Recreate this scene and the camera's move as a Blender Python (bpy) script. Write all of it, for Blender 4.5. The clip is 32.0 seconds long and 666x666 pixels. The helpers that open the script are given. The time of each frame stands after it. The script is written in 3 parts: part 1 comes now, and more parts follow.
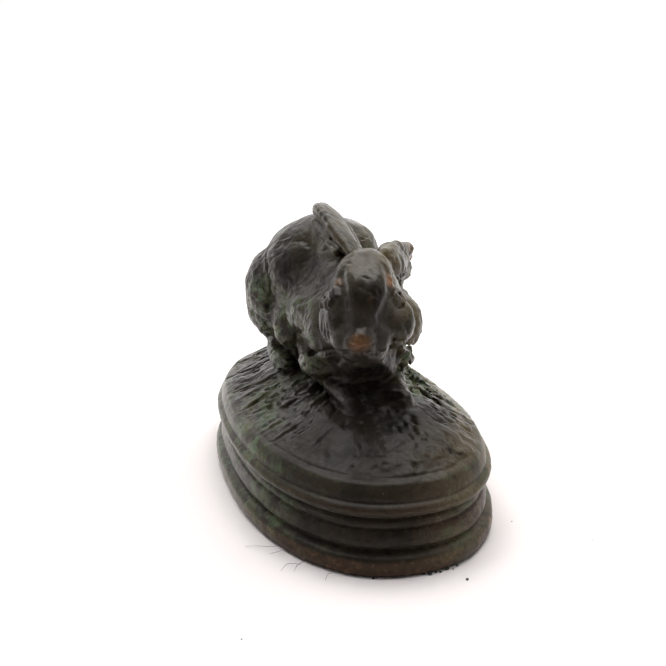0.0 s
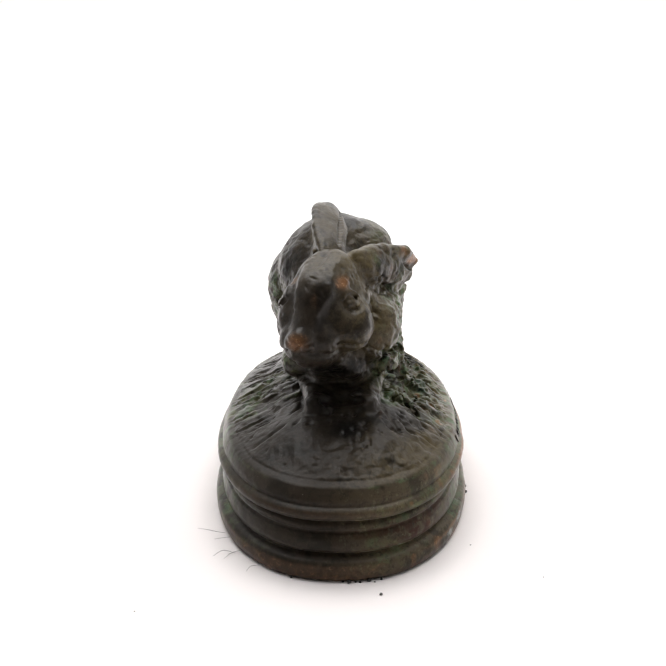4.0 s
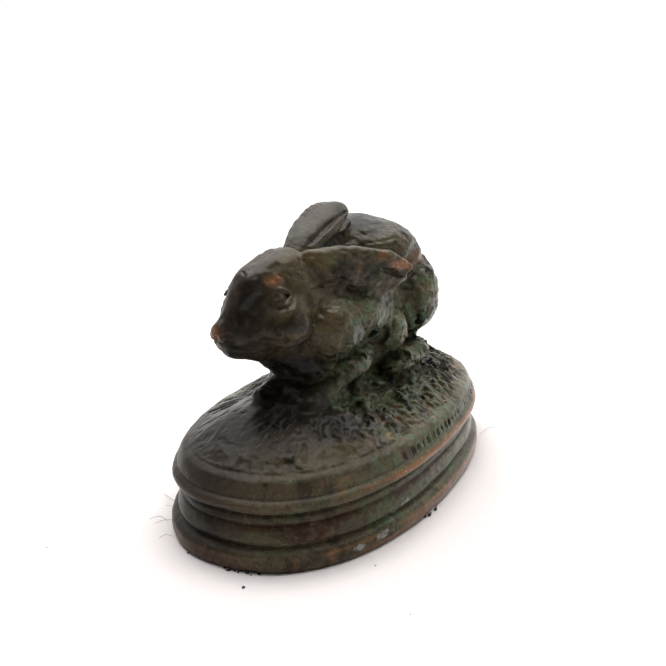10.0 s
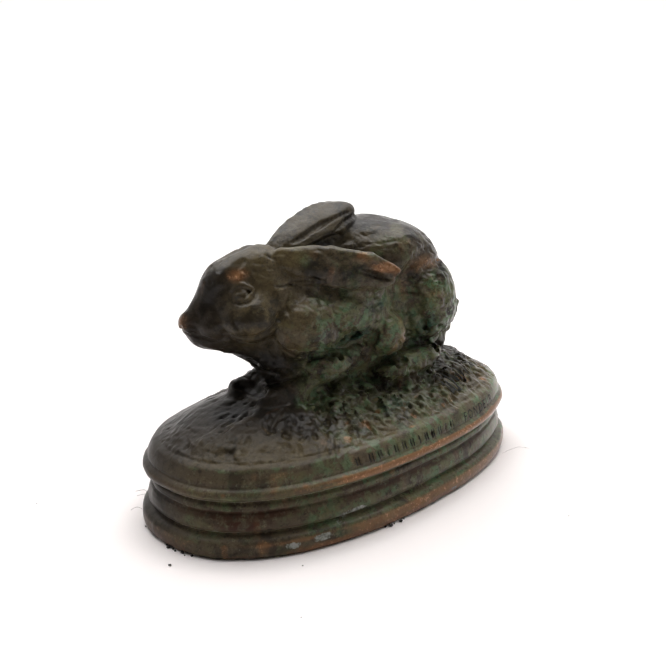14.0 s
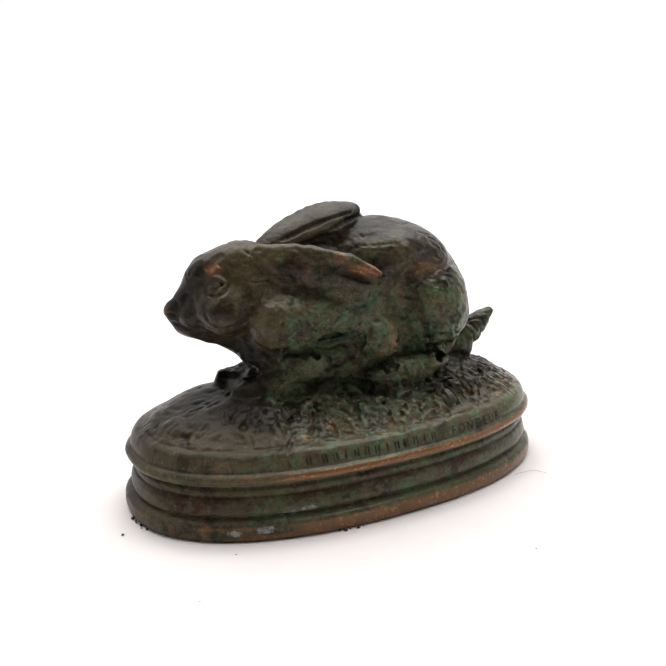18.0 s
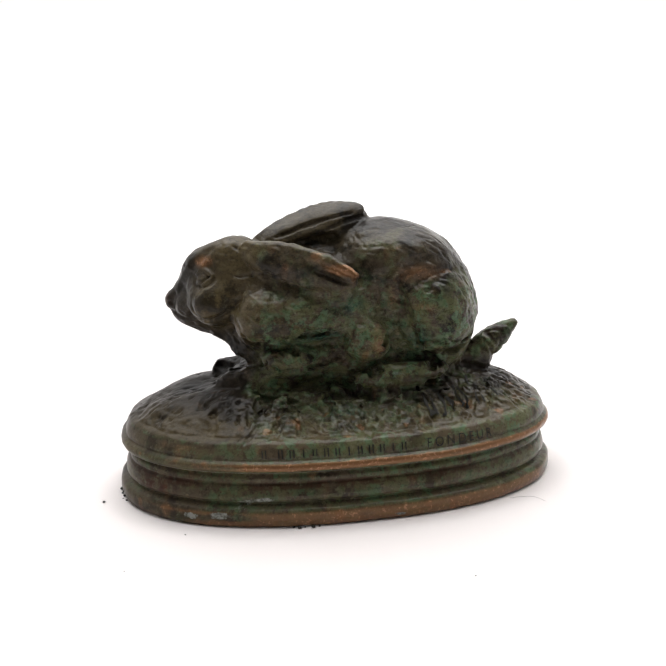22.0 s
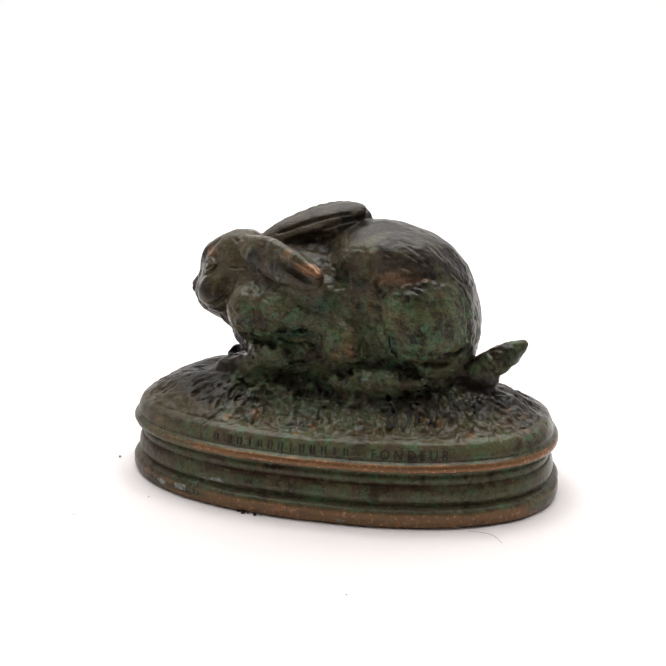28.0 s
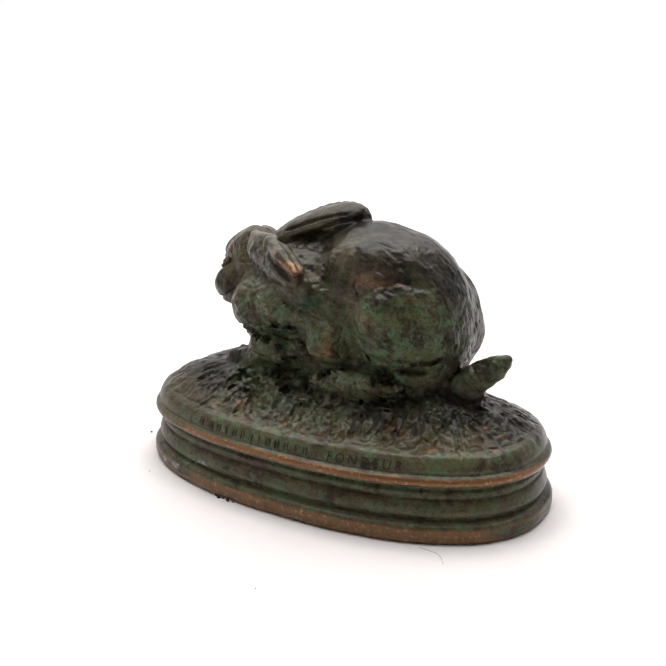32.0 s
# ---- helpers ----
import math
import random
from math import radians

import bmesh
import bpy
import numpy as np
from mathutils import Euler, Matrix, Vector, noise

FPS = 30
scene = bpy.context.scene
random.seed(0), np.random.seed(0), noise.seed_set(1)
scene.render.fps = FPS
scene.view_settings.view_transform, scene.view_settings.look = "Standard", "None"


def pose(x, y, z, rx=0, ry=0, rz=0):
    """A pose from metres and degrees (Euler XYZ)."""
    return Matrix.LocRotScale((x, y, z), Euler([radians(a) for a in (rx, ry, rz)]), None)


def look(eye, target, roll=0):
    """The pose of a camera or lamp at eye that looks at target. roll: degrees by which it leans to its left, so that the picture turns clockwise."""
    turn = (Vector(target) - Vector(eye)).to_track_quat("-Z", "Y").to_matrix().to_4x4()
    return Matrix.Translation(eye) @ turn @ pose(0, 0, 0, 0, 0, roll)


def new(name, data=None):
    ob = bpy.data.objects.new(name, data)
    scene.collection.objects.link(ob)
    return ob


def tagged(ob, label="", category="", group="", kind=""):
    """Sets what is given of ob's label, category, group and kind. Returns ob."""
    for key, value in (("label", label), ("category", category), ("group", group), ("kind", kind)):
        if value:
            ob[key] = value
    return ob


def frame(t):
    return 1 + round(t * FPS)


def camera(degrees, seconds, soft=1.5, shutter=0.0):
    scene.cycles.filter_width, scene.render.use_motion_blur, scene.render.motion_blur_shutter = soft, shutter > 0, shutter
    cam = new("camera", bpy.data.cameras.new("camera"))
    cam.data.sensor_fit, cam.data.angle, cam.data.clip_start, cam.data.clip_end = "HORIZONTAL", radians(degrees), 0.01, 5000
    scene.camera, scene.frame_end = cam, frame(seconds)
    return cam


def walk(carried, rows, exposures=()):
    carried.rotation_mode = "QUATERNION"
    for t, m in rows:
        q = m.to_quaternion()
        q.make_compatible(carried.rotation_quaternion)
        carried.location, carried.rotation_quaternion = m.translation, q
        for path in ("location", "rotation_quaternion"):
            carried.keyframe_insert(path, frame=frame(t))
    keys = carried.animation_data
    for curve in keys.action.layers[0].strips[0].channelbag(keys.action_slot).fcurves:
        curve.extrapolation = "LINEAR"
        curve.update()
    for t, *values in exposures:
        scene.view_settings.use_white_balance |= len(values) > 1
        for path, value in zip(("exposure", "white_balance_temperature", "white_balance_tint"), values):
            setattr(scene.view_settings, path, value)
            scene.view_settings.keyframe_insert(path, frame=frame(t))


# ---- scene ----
# A small bronze hare on an oval plinth turns once past a still camera on a white
# photographic sweep. Local units of the sculpting code are millimetres.
TURN_START, TURN_RATE, CLIP = 106.86, -4.345, 32.0

# -- camera: stands still, a hand's width away --
EYE = Vector((0.0, -0.13609, 0.06180))
YAW, TILT, ROLL = radians(-0.414), radians(15.32), -0.5
AIM = Vector((math.sin(YAW) * math.cos(TILT), math.cos(YAW) * math.cos(TILT), -math.sin(TILT)))
cam = camera(43.59, CLIP, soft=1.6)
walk(cam, [(0.0, look(EYE, EYE + AIM * 0.2, ROLL)), (CLIP, look(EYE, EYE + AIM * 0.2, ROLL))])

# -- light: light tent with a big softbox overhead --
world = bpy.data.worlds.new("studio")
scene.world = world
world.use_nodes = True
world.node_tree.nodes["Background"].inputs[0].default_value = (1.0, 0.985, 0.97, 1)
world.node_tree.nodes["Background"].inputs[1].default_value = 0.06


def softbox(name, m, sx, sy, watts):
    data = bpy.data.lights.new(name, "AREA")
    data.shape, data.size, data.size_y, data.energy, data.color = "RECTANGLE", sx, sy, watts, (1.0, 0.99, 0.985)
    ob = new(name, data)
    ob.matrix_world = m
    return tagged(ob, "large white softbox hung over the sweep", "lamp")


softbox("softbox", look((0.0, 0.16, 0.66), (0.0, 0.06, 0.0)), 0.9, 0.8, 10.3)
scene.view_settings.exposure = 0.0


# -- materials --
def material(name):
    mat = bpy.data.materials.new(name)
    mat.use_nodes = True
    nt = mat.node_tree
    return mat, nt, nt.nodes["Principled BSDF"]


def add(nt, kind, **inputs):
    node = nt.nodes.new(kind)
    for key, value in inputs.items():
        node.inputs[key.replace("_", " ")].default_value = value
    return node


def noise_of(nt, scale, detail=4.0, rough=0.55, stretch=None):
    coord = add(nt, "ShaderNodeTexCoord")
    node = add(nt, "ShaderNodeTexNoise", Scale=scale, Detail=detail, Roughness=rough)
    if stretch:
        mapping = add(nt, "ShaderNodeMapping", Scale=stretch)
        nt.links.new(coord.outputs["Object"], mapping.inputs["Vector"])
        nt.links.new(mapping.outputs[0], node.inputs["Vector"])
    else:
        nt.links.new(coord.outputs["Object"], node.inputs["Vector"])
    return node.outputs["Fac"]


def ramp(nt, source, lo, hi):
    node = add(nt, "ShaderNodeMapRange")
    node.interpolation_type = "SMOOTHSTEP"
    node.inputs["From Min"].default_value, node.inputs["From Max"].default_value = lo, hi
    nt.links.new(source, node.inputs["Value"])
    return node.outputs[0]


def calc(nt, op, a, b):
    node = nt.nodes.new("ShaderNodeMath")
    node.operation, node.use_clamp = op, True
    for i, v in enumerate((a, b)):
        if isinstance(v, float):
            node.inputs[i].default_value = v
        else:
            nt.links.new(v, node.inputs[i])
    return node.outputs[0]


def blend(nt, fac, a, b):
    node = nt.nodes.new("ShaderNodeMix")
    node.data_type = "RGBA"
    for socket, v in ((node.inputs[0], fac), (node.inputs[6], a), (node.inputs[7], b)):
        if isinstance(v, tuple):
            socket.default_value = (*v, 1)
        elif isinstance(v, float):
            socket.default_value = v
        else:
            nt.links.new(v, socket)
    return node.outputs[2]


def attribute(nt, name):
    node = nt.nodes.new("ShaderNodeAttribute")
    node.attribute_name = name
    return node.outputs["Fac"]


def make_bronze():
    mat, nt, bsdf = material("patinated_bronze")
    grit, fine, mid, big = noise_of(nt, 4200, 3, 0.6), noise_of(nt, 1500, 8, 0.75), noise_of(nt, 470, 9, 0.7), noise_of(nt, 170, 8, 0.68)
    zone, fleck, vein = noise_of(nt, 300, 9, 0.72), noise_of(nt, 900, 8, 0.75), noise_of(nt, 620, 6, 0.62, (0.7, 1.0, 1.2))
    flank, verd = attribute(nt, "flank"), attribute(nt, "verdigris")
    green = calc(nt, "MULTIPLY", verd, ramp(nt, zone, 0.45, 0.53))
    olive = calc(nt, "MULTIPLY", attribute(nt, "olive"), calc(nt, "ADD", ramp(nt, big, 0.36, 0.52), 0.2))
    wear = ramp(nt, calc(nt, "MULTIPLY", attribute(nt, "wear"), calc(nt, "ADD", mid, 0.35)), 0.12, 0.85)
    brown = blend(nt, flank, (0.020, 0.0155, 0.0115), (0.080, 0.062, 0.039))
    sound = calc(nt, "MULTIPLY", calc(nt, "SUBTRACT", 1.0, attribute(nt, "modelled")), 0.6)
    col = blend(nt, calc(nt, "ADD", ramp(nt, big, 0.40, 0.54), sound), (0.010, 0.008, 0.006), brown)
    col = blend(nt, calc(nt, "MULTIPLY", olive, 0.8), col, (0.098, 0.075, 0.034))
    col = blend(nt, calc(nt, "MULTIPLY", green, 0.85), col, (0.100, 0.112, 0.050))
    col = blend(nt, calc(nt, "MULTIPLY", calc(nt, "MULTIPLY", verd, ramp(nt, mid, 0.51, 0.57)), 0.8), col, (0.078, 0.140, 0.070))
    col = blend(nt, calc(nt, "MULTIPLY", attribute(nt, "teal"), ramp(nt, fleck, 0.40, 0.56)), col, (0.012, 0.085, 0.058))
    col = blend(nt, calc(nt, "MULTIPLY", ramp(nt, fine, 0.49, 0.39), 0.42), col, (0.010, 0.008, 0.006))
    col = blend(nt, calc(nt, "MULTIPLY", ramp(nt, fleck, 0.55, 0.62), calc(nt, "MULTIPLY", flank, 0.45)), col, (0.15, 0.145, 0.092))
    col = blend(nt, calc(nt, "MULTIPLY", attribute(nt, "rust"), ramp(nt, mid, 0.40, 0.52)), col, (0.046, 0.019, 0.012))
    col = blend(nt, wear, col, (0.185, 0.092, 0.042))
    col = blend(nt, calc(nt, "MULTIPLY", wear, ramp(nt, fine, 0.54, 0.62)), col, (0.40, 0.205, 0.11))
    # thin dark cracks in the patina, pale flecks, scraped flakes
    crack = ramp(nt, calc(nt, "PINGPONG", vein, 0.5), 0.472, 0.496)
    col = blend(nt, calc(nt, "MULTIPLY", crack, calc(nt, "MULTIPLY", attribute(nt, "modelled"), 0.45)), col, (0.007, 0.006, 0.0045))
    col = blend(nt, ramp(nt, calc(nt, "MULTIPLY", grit, calc(nt, "ADD", fine, 0.3)), 0.62, 0.68), col, (0.16, 0.17, 0.14))
    flake = ramp(nt, calc(nt, "MULTIPLY", attribute(nt, "scrape"), calc(nt, "MULTIPLY", calc(nt, "ADD", fleck, 0.25), calc(nt, "ADD", fine, 0.4))), 0.36, 0.46)
    col = blend(nt, flake, col, blend(nt, ramp(nt, fine, 0.4, 0.6), (0.10, 0.105, 0.085), (0.27, 0.28, 0.25)))
    # near-black patches: dark patina, with the shade below the chin painted in
    col = blend(nt, calc(nt, "MULTIPLY", attribute(nt, "dark_patina_shade"), ramp(nt, mid, 0.34, 0.46)), col, (0.005, 0.0045, 0.004))
    nt.links.new(col, bsdf.inputs["Base Color"])
    nt.links.new(calc(nt, "MULTIPLY", wear, 0.4), bsdf.inputs["Metallic"])
    rough = add(nt, "ShaderNodeMapRange")
    rough.inputs["To Min"].default_value, rough.inputs["To Max"].default_value = 0.22, 0.50
    nt.links.new(mid, rough.inputs["Value"])
    nt.links.new(rough.outputs[0], bsdf.inputs["Roughness"])
    bsdf.inputs["Specular IOR Level"].default_value = 0.05
    # old wax
    bsdf.inputs["Coat IOR"].default_value = 1.30
    nt.links.new(calc(nt, "SUBTRACT", 0.6, calc(nt, "MULTIPLY", attribute(nt, "dull"), 0.3)), bsdf.inputs["Coat Weight"])
    shine = add(nt, "ShaderNodeMapRange")
    shine.inputs["To Min"].default_value, shine.inputs["To Max"].default_value = 0.07, 0.24
    nt.links.new(big, shine.inputs["Value"])
    nt.links.new(calc(nt, "ADD", shine.outputs[0], calc(nt, "MULTIPLY", attribute(nt, "dull"), 0.2)), bsdf.inputs["Coat Roughness"])
    ripple, pore = noise_of(nt, 420, 4, 0.5, (0.6, 1.1, 1.2)), noise_of(nt, 1500, 3, 0.55)
    height = calc(nt, "ADD", calc(nt, "MULTIPLY", ripple, 0.75), calc(nt, "MULTIPLY", pore, 0.2))
    bump = add(nt, "ShaderNodeBump", Distance=0.0008)
    nt.links.new(calc(nt, "MULTIPLY", attribute(nt, "modelled"), 0.5), bump.inputs["Strength"])
    nt.links.new(height, bump.inputs["Height"])
    nt.links.new(bump.outputs[0], bsdf.inputs["Normal"])
    nt.links.new(bump.outputs[0], bsdf.inputs["Coat Normal"])
    return mat


def make_white(name, color, rough, grain):
    mat, nt, bsdf = material(name)
    fac = noise_of(nt, grain, 3)
    nt.links.new(blend(nt, fac, tuple(c * 0.985 for c in color), color), bsdf.inputs["Base Color"])
    bsdf.inputs["Roughness"].default_value = rough
    bsdf.inputs["Specular IOR Level"].default_value = 0.15
    return mat


def make_plain(name, color, rough=0.8):
    mat, nt, bsdf = material(name)
    fac = noise_of(nt, 2500, 3)
    nt.links.new(blend(nt, fac, tuple(c * 0.6 for c in color), color), bsdf.inputs["Base Color"])
    bsdf.inputs["Roughness"].default_value = rough
    return mat


BRONZE = make_bronze()
PAPER = make_white("white_paper", (0.89, 0.882, 0.876), 0.9, 40)
DISC = make_white("white_board", (0.79, 0.752, 0.744), 0.85, 120)
TENT = make_white("grey_nylon", (0.55, 0.55, 0.55), 0.9, 30)
DARK_WALL = make_white("dark_wall_grey", (0.07, 0.07, 0.07), 0.95, 60)
DUST = make_plain("grey_dust", (0.10, 0.095, 0.09))
FIBRE = make_plain("grey_fibre", (0.16, 0.13, 0.12))
# near-black colour standing in for shade inside the cut letters and bars
MARK_SHADE = make_plain("painted_mark_shade", (0.020, 0.019, 0.014), 0.9)
GRIT = make_plain("dark_grit", (0.03, 0.028, 0.026))


def mesh_object(name, verts, faces, mat, smooth=True):
    me = bpy.data.meshes.new(name)
    me.from_pydata(verts, [], faces)
    me.materials.append(mat)
    me.polygons.foreach_set("use_smooth", [smooth] * len(me.polygons))
    me.update()
    return new(name, me)


# -- the white sweep and the tent round it --
def make_sweep():
    profile = [(-0.60, -0.004), (-0.2, -0.004), (0.25, -0.004)]
    profile += [(0.25 + 0.15 * math.sin(a), 0.146 - 0.15 * math.cos(a)) for a in np.linspace(0.1, math.pi / 2, 14)]
    profile += [(0.40, 0.70)]
    rows = np.linspace(-0.6, 0.6, 13)
    verts = [(x, y, z) for x in rows for y, z in profile]
    n = len(profile)
    faces = [(i * n + j, (i + 1) * n + j, (i + 1) * n + j + 1, i * n + j + 1) for i in range(len(rows) - 1) for j in range(n - 1)]
    ob = mesh_object("backdrop", verts, faces, PAPER)
    ob.modifiers.new("thickness", "SOLIDIFY").thickness = 0.002
    return tagged(ob, "seamless white paper sweep under and behind the statuette", "backdrop", kind="structure")


def slab(name, lo, hi, mat, label):
    bm = bmesh.new()
    bmesh.ops.create_cube(bm, size=1.0)
    for v in bm.verts:
        v.co = Vector([lo[i] + (v.co[i] + 0.5) * (hi[i] - lo[i]) for i in range(3)])
    me = bpy.data.meshes.new(name)
    bm.to_mesh(me)
    bm.free()
    me.materials.append(mat)
    return tagged(new(name, me), label, "wall", kind="structure")


make_sweep()
slab("wall_west", (-0.615, -0.6, -0.02), (-0.605, 0.42, 0.70), TENT, "plain grey nylon side of a light tent")
slab("wall_east", (0.605, -0.6, -0.02), (0.615, 0.42, 0.70), TENT, "plain grey nylon side of a light tent")
# added out of view, dark so that little light reaches the bronze from the front
slab("wall_south", (-0.615, -0.615, -0.02), (0.615, -0.605, 0.70), DARK_WALL, "plain dark grey wall added unseen behind the camera")
slab("ceiling", (-0.615, -0.6, 0.705), (0.615, 0.42, 0.715), TENT, "plain grey nylon top of a light tent")


def make_turntable(radius=0.24):
    bm = bmesh.new()
    bmesh.ops.create_cone(bm, cap_ends=True, segments=192, radius1=radius, radius2=radius, depth=0.0035)
    bmesh.ops.translate(bm, verts=bm.verts, vec=(0, 0, -0.00175))
    bmesh.ops.bevel(bm, geom=[e for e in bm.edges if abs(e.verts[0].co.z - e.verts[1].co.z) < 1e-6], offset=0.0006, segments=2, affect="EDGES")
    me = bpy.data.meshes.new("turntable")
    bm.to_mesh(me)
    bm.free()
    me.materials.append(DISC)
    return tagged(new("turntable", me), "flat round white turntable lying on the white sweep", "turntable")


# -- sculpting: an implicit clay field, meshed once --
class Clay:
    def __init__(self, lo, hi, step):
        self.lo, self.step = np.array(lo, float), step
        self.axes = [np.arange(a, b, step, dtype=np.float32) for a, b in zip(lo, hi)]
        self.field = np.full([len(a) for a in self.axes], 9.0, np.float32)

    def box(self, centre, reach):
        sl, pts = [], []
        for i in range(3):
            a = max(0, int((centre[i] - reach[i] - self.lo[i]) / self.step))
            b = min(len(self.axes[i]), int((centre[i] + reach[i] - self.lo[i]) / self.step) + 2)
            sl.append(slice(a, b))
            shape = [1, 1, 1]
            shape[i] = b - a
            pts.append(self.axes[i][a:b].reshape(shape))
        return tuple(sl), pts

    def join(self, sl, d, k):
        f = self.field[sl]
        h = np.maximum(k - np.abs(f - d), 0) / k
        self.field[sl] = np.minimum(f, d) - h * h * k * 0.25

    def cut(self, sl, d, k):
        f = self.field[sl]
        h = np.maximum(k - np.abs(f + d), 0) / k
        self.field[sl] = np.maximum(f, -d) + h * h * k * 0.25

    def egg(self, c, r, turn=(0, 0, 0), k=2.0, cut=False):
        """An ellipsoid; turn: degrees about x, y, z."""
        m = np.array(Euler([radians(a) for a in turn]).to_matrix())
        reach = np.abs(m) @ np.array(r) + k + 1.2
        sl, (x, y, z) = self.box(c, reach)
        x, y, z = x - c[0], y - c[1], z - c[2]
        u, v, w = [(m[0, i] * x + m[1, i] * y + m[2, i] * z).astype(np.float32) for i in range(3)]
        k0 = np.sqrt((u / r[0]) ** 2 + (v / r[1]) ** 2 + (w / r[2]) ** 2)
        k1 = np.sqrt((u / r[0] ** 2) ** 2 + (v / r[1] ** 2) ** 2 + (w / r[2] ** 2) ** 2) + 1e-6
        d = k0 * (k0 - 1) / k1
        (self.cut if cut else self.join)(sl, d, k)

    def limb(self, a, b, ra, rb, k=1.5, cut=False):
        """A rounded cone from a to b."""
        a, b = np.array(a, float), np.array(b, float)
        mid, half = (a + b) / 2, np.abs(b - a) / 2 + max(ra, rb) + k + 1.2
        sl, (x, y, z) = self.box(mid, half)
        ab = b - a
        t = np.clip(((x - a[0]) * ab[0] + (y - a[1]) * ab[1] + (z - a[2]) * ab[2]) / (ab @ ab), 0, 1).astype(np.float32)
        d = np.sqrt((x - a[0] - t * ab[0]) ** 2 + (y - a[1] - t * ab[1]) ** 2 + (z - a[2] - t * ab[2]) ** 2) - (ra + (rb - ra) * t)
        (self.cut if cut else self.join)(sl, d.astype(np.float32), k)

    def sample(self, p):
        """Field and gradient near points p, by the nearest cells."""
        i = np.clip(np.round((p - self.lo) / self.step).astype(int), 1, np.array(self.field.shape) - 2)
        f = self.field
        g = np.stack([f[i[:, 0] + 1, i[:, 1], i[:, 2]] - f[i[:, 0] - 1, i[:, 1], i[:, 2]],
                      f[i[:, 0], i[:, 1] + 1, i[:, 2]] - f[i[:, 0], i[:, 1] - 1, i[:, 2]],
                      f[i[:, 0], i[:, 1], i[:, 2] + 1] - f[i[:, 0], i[:, 1], i[:, 2] - 1]], 1) / (2 * self.step)
        base = self.lo + i * self.step
        return f[i[:, 0], i[:, 1], i[:, 2]] + ((p - base) * g).sum(1), g

    def settle(self, p):
        """Points moved onto the surface, and the normals there."""
        p = np.array(p, float)
        for _ in range(8):
            f, g = self.sample(p)
            p = p - np.clip(f, -1.2, 1.2)[:, None] * g / np.maximum((g * g).sum(1), 0.25)[:, None]
        g = self.sample(p)[1]
        return p, g / (np.linalg.norm(g, axis=1)[:, None] + 1e-6)

    def crease(self, points, r, sink=0.0, k=0.3):
        """A groove along a line of points laid on the surface; sink: how deep its middle lies."""
        pts = []
        for a, b in zip(points[:-1], points[1:]):
            n = max(2, int(math.dist(a, b) / 0.9))
            pts += [np.array(a) + (np.array(b) - np.array(a)) * i / n for i in range(n)]
        pts.append(np.array(points[-1], float))
        p, nrm = self.settle(pts)
        p = p - nrm * sink
        for i in range(len(p) - 1):
            if np.linalg.norm(p[i + 1] - p[i]) < 2.5:
                t = min(i, len(p) - 2 - i) / max(1, (len(p) - 2) / 2)
                self.limb(p[i], p[i + 1], r * (0.55 + 0.45 * t), r * (0.55 + 0.45 * t), k, cut=True)

    def strokes(self, count, where, flow, length, r, sink, seed):
        """Many short tool marks on the surface, along flow, where where(p, n) allows."""
        rng = np.random.RandomState(seed)
        idx = np.argwhere(np.abs(self.field) < self.step * 0.6)
        pick = idx[rng.randint(0, len(idx), count * 3)]
        p, nrm = self.settle(self.lo + pick * self.step)
        keep = np.nonzero(where(p, nrm) > rng.rand(len(p)))[0][:count]
        p, nrm = p[keep], nrm[keep]
        d = flow(p) + rng.randn(len(p), 3) * 0.28
        d -= (d * nrm).sum(1)[:, None] * nrm
        d /= np.linalg.norm(d, axis=1)[:, None] + 1e-6
        size = length * (0.5 + rng.rand(len(p)))
        a, na = self.settle(p - d * size[:, None] / 2)
        b, nb = self.settle(p + d * size[:, None] / 2)
        for i in range(len(p)):
            q = r * (0.6 + 0.7 * rng.rand())
            up = q - sink
            self.limb(a[i] + na[i] * up, p[i] + nrm[i] * up * 0.5, q * 0.8, q, 0.18, cut=True)
            self.limb(p[i] + nrm[i] * up * 0.5, b[i] + nb[i] * up, q, q * 0.6, 0.18, cut=True)

    def near(self, width=1.6):
        idx = np.nonzero(np.abs(self.field) < width)
        return idx, [self.axes[i][idx[i]] for i in range(3)]

    def mesh(self):
        """Surface nets: one vertex a cell that the surface crosses, one quad an edge."""
        f = self.field
        s = f < 0
        n = np.array(f.shape)
        corner = [(i, j, k) for i in (0, 1) for j in (0, 1) for k in (0, 1)]
        cut = lambda a, o: a[o[0]:n[0] - 1 + o[0], o[1]:n[1] - 1 + o[1], o[2]:n[2] - 1 + o[2]]
        count = sum(cut(s, o).astype(np.int8) for o in corner)
        cells = np.nonzero((count > 0) & (count < 8))
        index = np.full(n - 1, -1, np.int32)
        index[cells] = np.arange(len(cells[0]))
        values = {o: f[cells[0] + o[0], cells[1] + o[1], cells[2] + o[2]] for o in corner}
        total, hits = np.zeros((len(cells[0]), 3)), np.zeros(len(cells[0]))
        for o in corner:
            for ax in range(3):
                if o[ax] == 0:
                    p = list(o)
                    p[ax] = 1
                    va, vb = values[o], values[tuple(p)]
                    hit = (va < 0) != (vb < 0)
                    t = np.where(hit, va / np.where(hit, va - vb, 1), 0)
                    q = np.tile(np.array(o, float), (len(t), 1))
                    q[:, ax] = t
                    total += q * hit[:, None]
                    hits += hit
        verts = self.lo + self.step * (np.stack(cells, 1) + total / hits[:, None])
        faces = []
